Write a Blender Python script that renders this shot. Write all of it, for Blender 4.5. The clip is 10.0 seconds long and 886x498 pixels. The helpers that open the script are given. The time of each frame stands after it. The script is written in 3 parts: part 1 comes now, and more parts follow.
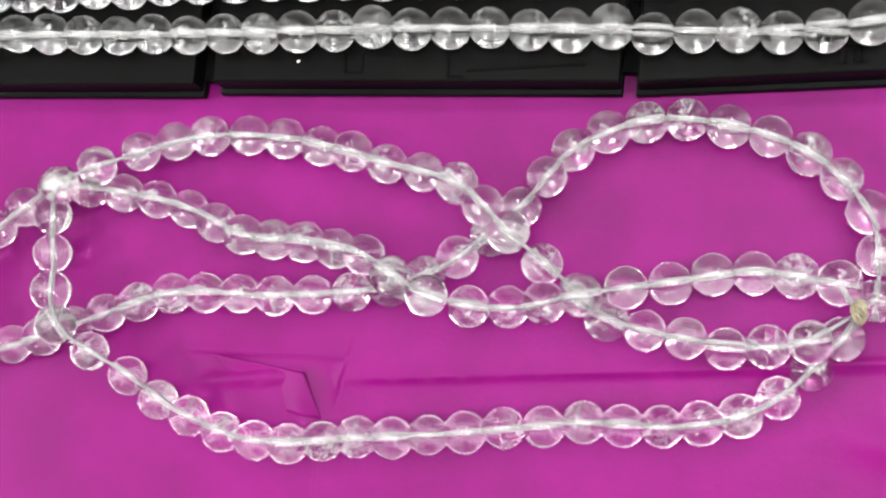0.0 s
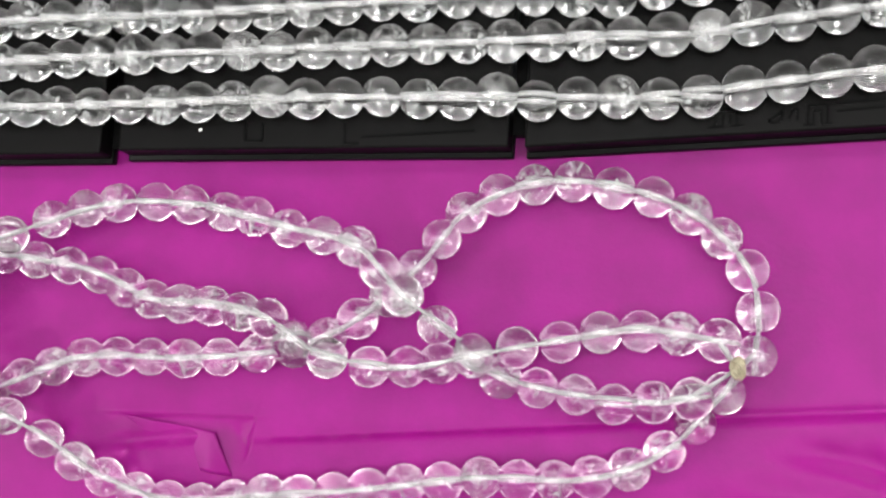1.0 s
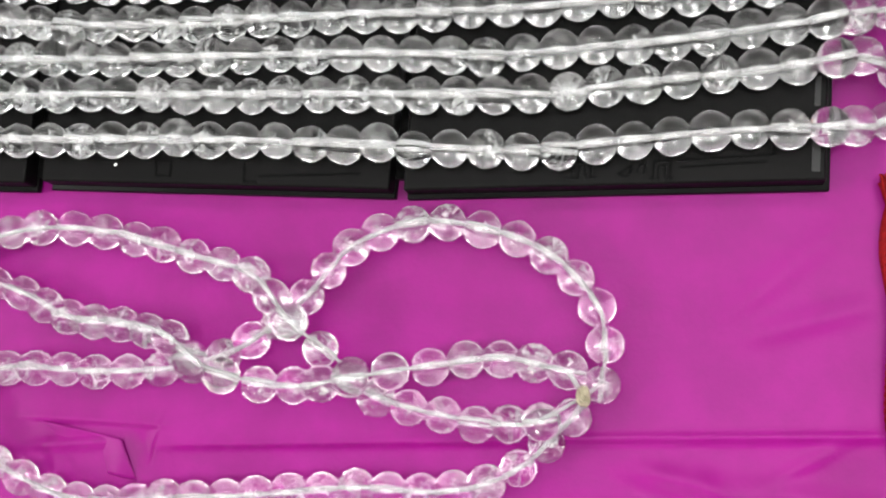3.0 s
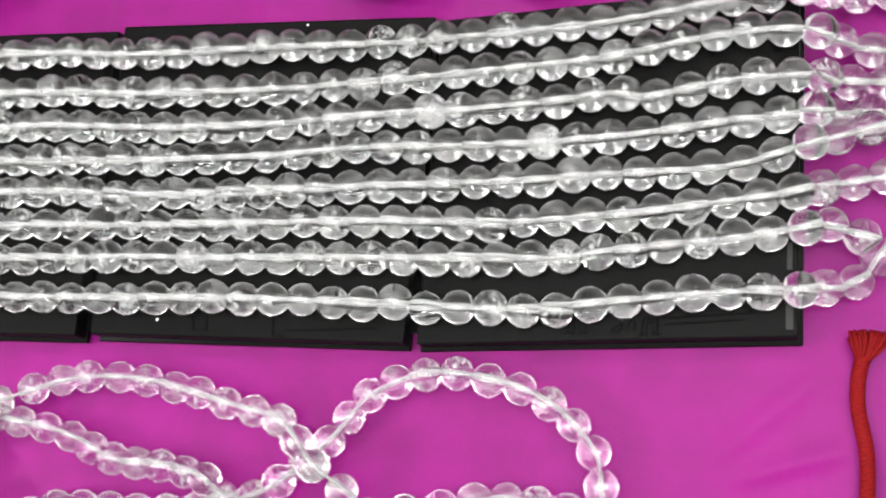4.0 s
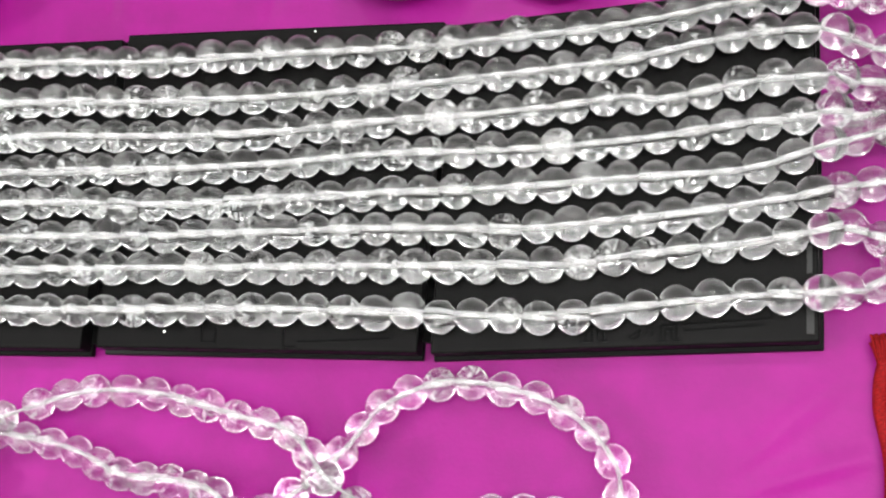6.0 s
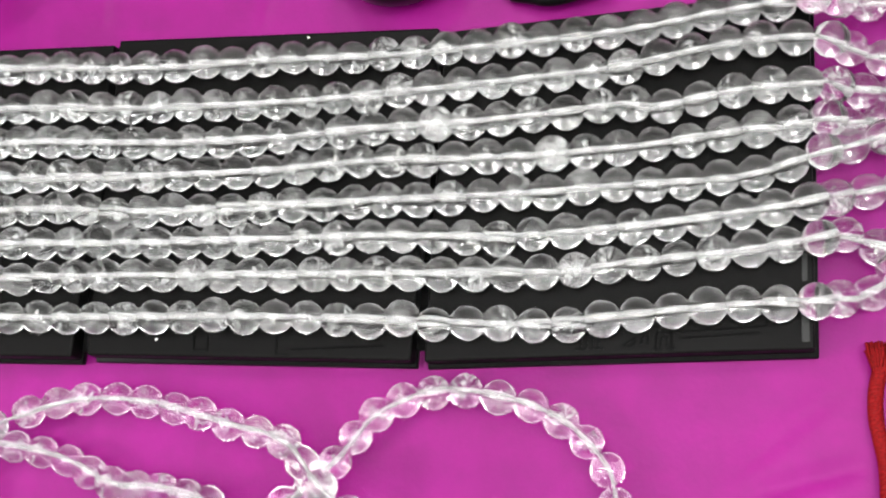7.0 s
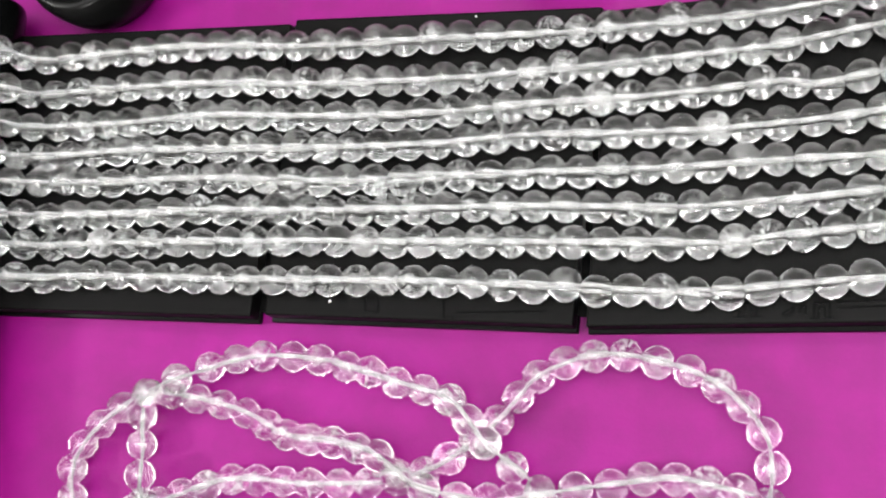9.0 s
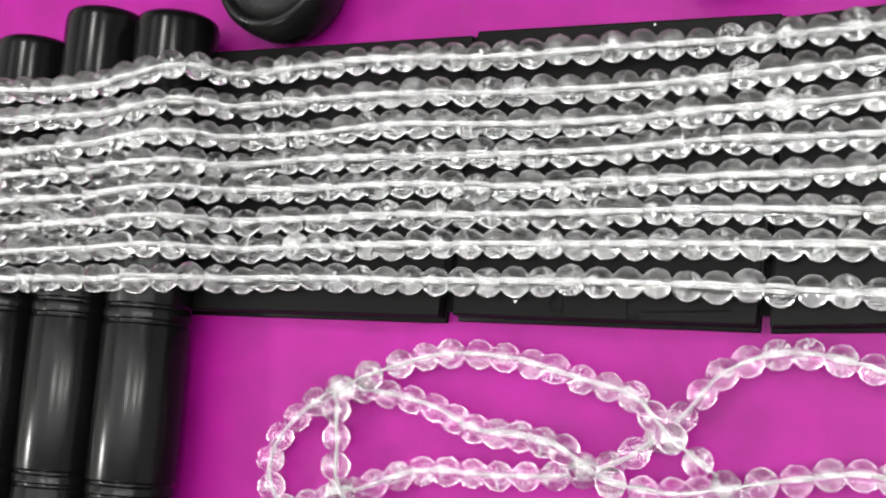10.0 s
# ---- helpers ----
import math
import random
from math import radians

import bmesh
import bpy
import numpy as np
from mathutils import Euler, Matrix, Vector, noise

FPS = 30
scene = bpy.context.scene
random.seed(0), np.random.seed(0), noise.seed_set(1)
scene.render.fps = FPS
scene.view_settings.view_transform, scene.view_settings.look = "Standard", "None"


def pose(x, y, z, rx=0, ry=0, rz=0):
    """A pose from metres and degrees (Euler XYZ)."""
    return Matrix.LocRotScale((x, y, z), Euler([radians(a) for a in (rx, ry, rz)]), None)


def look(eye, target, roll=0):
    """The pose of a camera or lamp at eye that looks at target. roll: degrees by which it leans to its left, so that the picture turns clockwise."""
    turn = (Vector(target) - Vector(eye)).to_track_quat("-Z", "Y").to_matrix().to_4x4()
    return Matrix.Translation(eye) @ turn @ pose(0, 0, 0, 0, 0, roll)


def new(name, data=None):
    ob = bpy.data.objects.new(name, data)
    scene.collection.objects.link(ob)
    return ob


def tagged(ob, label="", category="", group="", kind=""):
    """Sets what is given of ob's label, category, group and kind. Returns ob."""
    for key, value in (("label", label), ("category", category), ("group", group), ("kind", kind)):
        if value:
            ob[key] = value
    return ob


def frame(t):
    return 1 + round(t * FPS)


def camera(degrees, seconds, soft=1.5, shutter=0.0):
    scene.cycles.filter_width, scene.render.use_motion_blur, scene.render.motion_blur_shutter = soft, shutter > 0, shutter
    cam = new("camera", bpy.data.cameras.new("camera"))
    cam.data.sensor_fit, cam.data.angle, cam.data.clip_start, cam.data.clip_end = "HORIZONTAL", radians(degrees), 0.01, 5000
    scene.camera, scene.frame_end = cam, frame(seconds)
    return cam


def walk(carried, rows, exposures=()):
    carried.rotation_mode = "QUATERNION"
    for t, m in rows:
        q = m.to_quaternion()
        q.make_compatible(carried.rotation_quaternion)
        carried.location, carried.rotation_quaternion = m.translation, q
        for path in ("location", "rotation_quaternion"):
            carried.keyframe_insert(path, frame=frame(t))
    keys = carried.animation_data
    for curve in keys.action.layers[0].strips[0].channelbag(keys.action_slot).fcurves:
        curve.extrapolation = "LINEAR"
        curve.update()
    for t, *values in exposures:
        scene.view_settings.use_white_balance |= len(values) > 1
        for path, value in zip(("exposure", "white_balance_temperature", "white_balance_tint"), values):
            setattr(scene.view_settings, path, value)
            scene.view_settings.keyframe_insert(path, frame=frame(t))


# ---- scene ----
cam = camera(39.63, 10.0, soft=2.0)
PATH = [
    (0.0, pose(0.0439, -0.0311, 0.2517, 6.48, 12.37, 5.43)),
    (0.3, pose(0.0339, -0.0421, 0.2522, 8.04, 10.53, 5.20)),
    (0.5, pose(0.0454, -0.0337, 0.2551, 6.59, 12.05, 4.73)),
    (0.8, pose(0.0537, -0.0123, 0.2581, 4.72, 11.75, 4.19)),
    (1.0, pose(0.0634, -0.0133, 0.2571, 5.23, 12.06, 3.85)),
    (1.2, pose(0.0699, -0.0061, 0.2634, 3.95, 10.96, 3.77)),
    (1.5, pose(0.0792, -0.0163, 0.2658, 4.92, 11.52, 4.04)),
    (1.8, pose(0.0899, -0.0190, 0.2682, 4.02, 12.71, 4.51)),
    (2.0, pose(0.0958, -0.0202, 0.2731, 5.43, 12.57, 5.01)),
    (2.2, pose(0.1078, -0.0088, 0.2717, 5.19, 13.67, 5.21)),
    (3.3, pose(0.0903, -0.0020, 0.2867, 5.73, 11.25, 5.36)),
    (3.5, pose(0.0949, 0.0026, 0.2931, 6.44, 12.46, 5.39)),
    (4.0, pose(0.1038, 0.0074, 0.3085, 9.59, 13.15, 5.17)),
    (4.5, pose(0.1132, 0.0045, 0.3092, 11.15, 12.89, 4.94)),
    (4.8, pose(0.1147, 0.0005, 0.3088, 11.30, 12.90, 4.76)),
    (5.0, pose(0.1140, 0.0011, 0.3048, 10.51, 12.83, 4.79)),
    (5.5, pose(0.1001, 0.0036, 0.3047, 10.18, 12.77, 4.61)),
    (7.0, pose(0.0945, 0.0060, 0.3040, 10.43, 12.08, 4.40)),
    (7.5, pose(0.0902, 0.0049, 0.3009, 10.29, 11.67, 4.44)),
    (8.0, pose(0.0849, 0.0006, 0.3014, 9.95, 12.02, 4.89)),
    (8.5, pose(0.0846, 0.0001, 0.3118, 9.91, 13.89, 5.50)),
    (9.0, pose(0.0842, -0.0009, 0.3216, 10.00, 16.82, 6.15)),
    (9.5, pose(0.0767, -0.0012, 0.3323, 9.84, 19.55, 6.41)),
    (10.0, pose(0.0716, -0.0018, 0.3415, 9.81, 22.32, 6.74)),
]
walk(cam, PATH, exposures=[(0.0, -0.06), (2.0, -0.04), (4.0, 0.14), (5.0, 0.27), (5.5, 0.28), (7.0, 0.18), (8.5, 0.20), (9.5, 0.14), (10.0, 0.28)])

# ---- light: a closed room with ceiling lamps ----
scene.cycles.sample_clamp_indirect = 40
scene.cycles.blur_glossy = 0.38
scene.cycles.max_bounces, scene.cycles.transmission_bounces, scene.cycles.transparent_max_bounces = 28, 28, 20
world = bpy.data.worlds.new("world")
world.use_nodes = True
scene.world = world
world.node_tree.nodes["Background"].inputs[0].default_value = (0.9, 0.95, 1.0, 1)
world.node_tree.nodes["Background"].inputs[1].default_value = 0.05


def ceiling_lamp(x, y, size, watts, colour=(1.0, 0.985, 0.955), z=1.86):
    data = bpy.data.lights.new("ceiling_lamp", "AREA")
    data.shape, data.size, data.energy, data.color = "DISK", size, watts, colour
    ob = new("ceiling_lamp", data)
    ob.matrix_world = look((x, y, z), (0, 0.05, 0))
    return ob


ceiling_lamp(-0.02, 0.06, 0.26, 6)
ceiling_lamp(0.64, 0.08, 0.26, 6.5)
ceiling_lamp(1.26, 0.14, 0.24, 7)
# a second row of downlights further off
ceiling_lamp(-0.34, 1.05, 0.25, 12)
ceiling_lamp(0.66, 1.05, 0.25, 11)
ceiling_lamp(-1.35, 0.95, 0.80, 4)
# two spots low on the walls
ceiling_lamp(-2.05, -0.60, 0.20, 34, z=1.62)
ceiling_lamp(-0.38, -1.95, 0.26, 22, z=1.32)
# an unseen fill panel under the ceiling, added for broad ambient light
panel = bpy.data.lights.new("ceiling_fill", "AREA")
panel.shape, panel.size, panel.size_y, panel.energy, panel.color = "RECTANGLE", 3.8, 1.0, 36, (0.97, 0.99, 0.98)
new("ceiling_fill", panel).location = (0, 0.03, 1.89)


# ---- materials ----
def mat(name):
    m = bpy.data.materials.new(name)
    m.use_nodes = True
    return m, m.node_tree, m.node_tree.nodes["Principled BSDF"]


def node(nt, kind, **values):
    n = nt.nodes.new(kind)
    for key, value in values.items():
        n.inputs[key].default_value = value
    return n


def noise_tex(nt, scale, detail=4.0, rough=0.5, coord="Object"):
    tc = nt.nodes.new("ShaderNodeTexCoord")
    n = node(nt, "ShaderNodeTexNoise", Scale=scale, Detail=detail, Roughness=rough)
    nt.links.new(tc.outputs[coord], n.inputs["Vector"])
    return n


def ramp(nt, source, stops):
    r = nt.nodes.new("ShaderNodeValToRGB")
    nt.links.new(source, r.inputs[0])
    el = r.color_ramp.elements
    while len(el) < len(stops):
        el.new(0.5)
    for e, (p, c) in zip(el, stops):
        e.position, e.color = p, (*c, 1)
    return r


def bump(nt, source, strength, distance, target):
    b = node(nt, "ShaderNodeBump", Strength=strength, Distance=distance)
    nt.links.new(source, b.inputs["Height"])
    nt.links.new(b.outputs[0], target.inputs["Normal"])
    return b


def cloth_material():
    m, nt, p = mat("magenta_cloth")
    big = noise_tex(nt, 14, 5, 0.55)
    r = ramp(nt, big.outputs[0], [(0.3, (0.186, 0.0010, 0.124)), (0.7, (0.230, 0.0024, 0.158))])
    # random blotches, up to a tone darker
    marks = noise_tex(nt, 48, 6, 0.6)
    blotch = ramp(nt, marks.outputs[0], [(0.38, (0.84,) * 3), (0.62, (1.0,) * 3)])
    tone = nt.nodes.new("ShaderNodeMixRGB")
    tone.blend_type = "MULTIPLY"
    tone.inputs[0].default_value = 1.0
    nt.links.new(r.outputs[0], tone.inputs[1])
    nt.links.new(blotch.outputs[0], tone.inputs[2])
    nt.links.new(tone.outputs[0], p.inputs["Base Color"])
    p.inputs["Roughness"].default_value = 0.46
    p.inputs["Specular IOR Level"].default_value = 0.15
    fine = noise_tex(nt, 900, 3, 0.6)
    mid = noise_tex(nt, 60, 4, 0.5)
    add = nt.nodes.new("ShaderNodeMath")
    add.operation = "MULTIPLY_ADD"
    add.inputs[1].default_value = 6.0
    nt.links.new(mid.outputs[0], add.inputs[0])
    nt.links.new(fine.outputs[0], add.inputs[2])
    bump(nt, add.outputs[0], 0.35, 0.00012, p)
    return m


def black_plastic(name, colour, rough, grain=500.0, strength=0.25, sheen=0.12):
    m, nt, p = mat(name)
    n = noise_tex(nt, 35, 5, 0.6)
    r = ramp(nt, n.outputs[0], [(0.3, tuple(c * 0.75 for c in colour)), (0.75, tuple(c * 1.3 for c in colour))])
    nt.links.new(r.outputs[0], p.inputs["Base Color"])
    rr = ramp(nt, n.outputs[0], [(0.25, (rough * 0.8,) * 3), (0.8, (rough * 1.25,) * 3)])
    nt.links.new(rr.outputs[0], p.inputs["Roughness"])
    g = noise_tex(nt, grain, 4, 0.65)
    p.inputs["Specular IOR Level"].default_value = sheen
    bump(nt, g.outputs[0], strength, 0.0001, p)
    return m


def crystal_material(name, low, mid, high):
    """Rock crystal; low, mid and high: how milky the clearest, usual and cloudiest spots are."""
    m, nt, p = mat(name)
    p.inputs["Base Color"].default_value = (0.99, 0.99, 0.99, 1)
    p.inputs["Transmission Weight"].default_value = 1.0
    p.inputs["IOR"].default_value = 1.54
    info = nt.nodes.new("ShaderNodeObjectInfo")
    n = noise_tex(nt, 1.5, 6, 0.66)
    mix = nt.nodes.new("ShaderNodeMath")
    mix.operation = "MULTIPLY_ADD"
    mix.inputs[1].default_value = 0.10
    nt.links.new(info.outputs["Random"], mix.inputs[0])
    nt.links.new(n.outputs[0], mix.inputs[2])
    p.inputs["Roughness"].default_value = 0.08
    # faint milkiness of the stone
    haze = nt.nodes.new("ShaderNodeAddShader")
    for kind in ("ShaderNodeBsdfDiffuse", "ShaderNodeBsdfTranslucent"):
        d = nt.nodes.new(kind)
        d.inputs["Color"].default_value = (0.5, 0.5, 0.5, 1)
        nt.links.new(d.outputs[0], haze.inputs[0 if "Diffuse" in kind else 1])
    amount = ramp(nt, mix.outputs[0], [(0.45, (low,) * 3), (0.60, (mid,) * 3), (0.74, (high,) * 3)])
    both = nt.nodes.new("ShaderNodeMixShader")
    nt.links.new(amount.outputs[0], both.inputs[0])
    nt.links.new(p.outputs[0], both.inputs[1])
    nt.links.new(haze.outputs[0], both.inputs[2])
    nt.links.new(both.outputs[0], nt.nodes["Material Output"].inputs[0])
    return m


def veil_material():
    m, nt, p = mat("milky_veil")
    p.inputs["Base Color"].default_value = (0.88, 0.9, 0.9, 1)
    p.inputs["Roughness"].default_value = 0.35
    p.inputs["Subsurface Weight"].default_value = 0.0
    n = noise_tex(nt, 4.5, 6, 0.75)
    r = ramp(nt, n.outputs[0], [(0.44, (0.0,) * 3), (0.62, (0.75,) * 3)])
    nt.links.new(r.outputs[0], p.inputs["Alpha"])
    return m


def wisp_material():
    """Thin cloud inside the stone, far clearer than a veil; its pale haze also imitates inner glow."""
    m, nt, p = mat("cloud_and_glow")
    p.inputs["Base Color"].default_value = (0.9, 0.92, 0.92, 1)
    p.inputs["Roughness"].default_value = 0.6
    n = noise_tex(nt, 2.2, 5, 0.65)
    r = ramp(nt, n.outputs[0], [(0.38, (0.01,) * 3), (0.70, (0.27,) * 3)])
    nt.links.new(r.outputs[0], p.inputs["Alpha"])
    return m


def channel_material():
    m, nt, p = mat("frosted_channel")
    p.inputs["Base Color"].default_value = (0.93, 0.93, 0.93, 1)
    p.inputs["Roughness"].default_value = 0.6
    n = noise_tex(nt, 3.0, 4, 0.7)
    r = ramp(nt, n.outputs[0], [(0.35, (0.18,) * 3), (0.7, (0.45,) * 3)])
    nt.links.new(r.outputs[0], p.inputs["Alpha"])
    return m


def fibre_material(name, a, b, rough=0.7, scale=1500.0, sheen=0.5):
    m, nt, p = mat(name)
    n = noise_tex(nt, scale, 4, 0.6)
    r = ramp(nt, n.outputs[0], [(0.3, a), (0.7, b)])
    nt.links.new(r.outputs[0], p.inputs["Base Color"])
    p.inputs["Roughness"].default_value = rough
    p.inputs["Specular IOR Level"].default_value = sheen
    bump(nt, n.outputs[0], 0.6, 0.0002, p)
    return m


def wall_material(name, colour):
    m, nt, p = mat(name)
    n = noise_tex(nt, 6, 5, 0.6)
    r = ramp(nt, n.outputs[0], [(0.3, tuple(c * 0.94 for c in colour)), (0.7, colour)])
    nt.links.new(r.outputs[0], p.inputs["Base Color"])
    p.inputs["Roughness"].default_value = 0.85
    return m


CLOTH = cloth_material()
CASE = black_plastic("black_case_plastic", (0.0028, 0.0026, 0.0026), 0.40, 420.0, 0.35, 0.052)
TUBE = black_plastic("black_satin_tube", (0.0024, 0.0026, 0.0026), 0.21, 900.0, 0.05, 0.14)
EDGE = black_plastic("edge_highlight_grey", (0.020, 0.020, 0.020), 0.45, 120.0, 0.9, 0.16)
JAR = black_plastic("black_gloss_jar", (0.004, 0.004, 0.004), 0.30, 300.0, 0.08, 0.14)
MARK = black_plastic("sunk_mark", (0.0020, 0.0020, 0.0020), 0.5, 500.0, 0.2, 0.032)
CRYSTAL = crystal_material("clear_crystal", 0.0, 0.03, 0.22)
QUARTZ = crystal_material("milky_quartz", 0.10, 0.20, 0.38)
VEIL = veil_material()
WISP = wisp_material()
CHANNEL = channel_material()
CORD = fibre_material("white_cord", (0.36, 0.37, 0.37), (0.47, 0.47, 0.47))
KNOT = fibre_material("olive_thread", (0.26, 0.23, 0.15), (0.38, 0.34, 0.24))
RED = fibre_material("red_thread", (0.10, 0.0012, 0.002), (0.20, 0.003, 0.004), sheen=0.12)
YELLOW = fibre_material("yellow_thread", (0.52, 0.26, 0.008), (0.62, 0.36, 0.02))
FLECK = fibre_material("white_fleck", (0.8, 0.8, 0.78), (0.9, 0.9, 0.88))
PLASTER = wall_material("white_plaster", (0.88, 0.88, 0.87))
DARK_WALL = wall_material("dark_wall", (0.10, 0.10, 0.10))
FLOOR = wall_material("grey_floor", (0.35, 0.34, 0.33))


# ---- mesh helpers ----
def mesh_object(name, bm, materials, parent=None, smooth=True):
    me = bpy.data.meshes.new(name)
    bm.to_mesh(me)
    bm.free()
    for m in materials if isinstance(materials, (list, tuple)) else [materials]:
        me.materials.append(m)
    if smooth:
        me.polygons.foreach_set("use_smooth", [True] * len(me.polygons))
    ob = new(name, me)
    ob.parent = parent
    return ob


def part(name, bm, material, parent, label="", smooth=True):
    return tagged(mesh_object(name, bm, material, parent, smooth), label)


def spline(nodes, steps):
    """Catmull-Rom through the nodes; steps points to each span."""
    p = [Vector(n) for n in nodes]
    p = [2 * p[0] - p[1]] + p + [2 * p[-1] - p[-2]]
    out = []
    for i in range(1, len(p) - 2):
        a, b, c, d = p[i - 1:i + 3]
        for k in range(steps):
            t = k / steps
            out.append(0.5 * ((2 * b) + (c - a) * t + (2 * a - 5 * b + 4 * c - d) * t * t + (3 * b - a - 3 * c + d) * t ** 3))
    out.append(p[-2])
    return out


def tube_mesh(points, radius, sides=8, closed=False, flat=1.0, twist=0.0):
    bm = bmesh.new()
    rings = []
    n = len(points)
    for i, p in enumerate(points):
        r = radius(i / (n - 1)) if callable(radius) else radius
        q0, q1 = (points[(i - 1) % n], points[(i + 1) % n]) if closed else (points[max(i - 1, 0)], points[min(i + 1, n - 1)])
        d = (q1 - q0).normalized()
        side = d.cross(Vector((0, 0, 1)))
        side = side.normalized() if side.length > 1e-4 else Vector((1, 0, 0))
        up = side.cross(d)
        ring = []
        for k in range(sides):
            a = 2 * math.pi * k / sides + twist * i
            ring.append(bm.verts.new(p + (side * math.cos(a) + up * math.sin(a) * flat) * r))
        rings.append(ring)
    for i in range(n if closed else n - 1):
        a, b = rings[i], rings[(i + 1) % n]
        for k in range(sides):
            bm.faces.new((a[k], a[(k + 1) % sides], b[(k + 1) % sides], b[k]))
    if not closed:
        bm.faces.new(rings[0][::-1])
        bm.faces.new(rings[-1])
    bmesh.ops.recalc_face_normals(bm, faces=bm.faces)
    return bm


def lathe_mesh(profile, sides=48):
    """Turn a profile of (radius, height) round z."""
    bm = bmesh.new()
    rings = []
    for r, z in profile:
        if r < 1e-7:
            rings.append([bm.verts.new((0, 0, z))])
        else:
            rings.append([bm.verts.new((r * math.cos(2 * math.pi * k / sides), r * math.sin(2 * math.pi * k / sides), z)) for k in range(sides)])
    for a, b in zip(rings, rings[1:]):
        for k in range(sides):
            j = (k + 1) % sides
            if len(a) == 1:
                bm.faces.new((a[0], b[k], b[j]))
            elif len(b) == 1:
                bm.faces.new((a[k], a[j], b[0]))
            else:
                bm.faces.new((a[k], a[j], b[j], b[k]))
    bmesh.ops.recalc_face_normals(bm, faces=bm.faces)
    return bm


def box_mesh(x0, x1, y0, y1, z0, z1, bevel=0.0, segments=2):
    bm = bmesh.new()
    bmesh.ops.create_cube(bm, size=1)
    for v in bm.verts:
        v.co = Vector((x0 + (v.co.x + 0.5) * (x1 - x0), y0 + (v.co.y + 0.5) * (y1 - y0), z0 + (v.co.z + 0.5) * (z1 - z0)))
    if bevel:
        bmesh.ops.bevel(bm, geom=bm.edges[:], offset=bevel, segments=segments, profile=0.6, affect="EDGES")
    return bm


# ---- the room, plain and closed ----
def slab(name, label, *box, material=PLASTER):
    ob = mesh_object(name, box_mesh(*box), material, smooth=False)
    return tagged(ob, label, "wall" if "wall" in name else name, kind="structure")


slab("floor", "plain grey floor under the table", -2.3, 2.3, -2.3, 2.3, -0.85, -0.75, material=FLOOR)
slab("ceiling", "plain white plaster ceiling with round lamps", -2.3, 2.3, -2.3, 2.3, 1.9, 2.0)
# these two unseen walls are dark only to darken what the beads reflect
slab("wall_north", "unseen dark grey wall, added to keep reflections dark", -2.3, 2.3, 2.2, 2.3, -0.75, 1.9, material=DARK_WALL)
slab("wall_south", "unseen dark grey wall, added to keep reflections dark", -2.3, 2.3, -2.3, -2.2, -0.75, 1.9, material=DARK_WALL)
slab("wall_east", "plain white plaster wall", 2.2, 2.3, -2.2, 2.2, -0.75, 1.9)
slab("wall_west", "plain white plaster wall", -2.3, -2.2, -2.2, 2.2, -0.75, 1.9)


# ---- the cloth ----
def crease(x, y, a, b, width, height, step=0.0):
    """A soft ridge along the line a-b, with a step of the sheet across it."""
    ax, ay, bx, by = a[0], a[1], b[0], b[1]
    dx, dy = bx - ax, by - ay
    length = math.hypot(dx, dy)
    s = ((x - ax) * dx + (y - ay) * dy) / length
    d = ((x - ax) * -dy + (y - ay) * dx) / length
    ends = 1 / (1 + np.exp(-(s / 2.0))) / (1 + np.exp((s - length) / 2.0))
    return ends * (height * np.exp(-(d / width) ** 2) + step * np.exp(-np.maximum(d, 0) / (width * 6)) / (1 + np.exp(-d / (width * 0.25))))


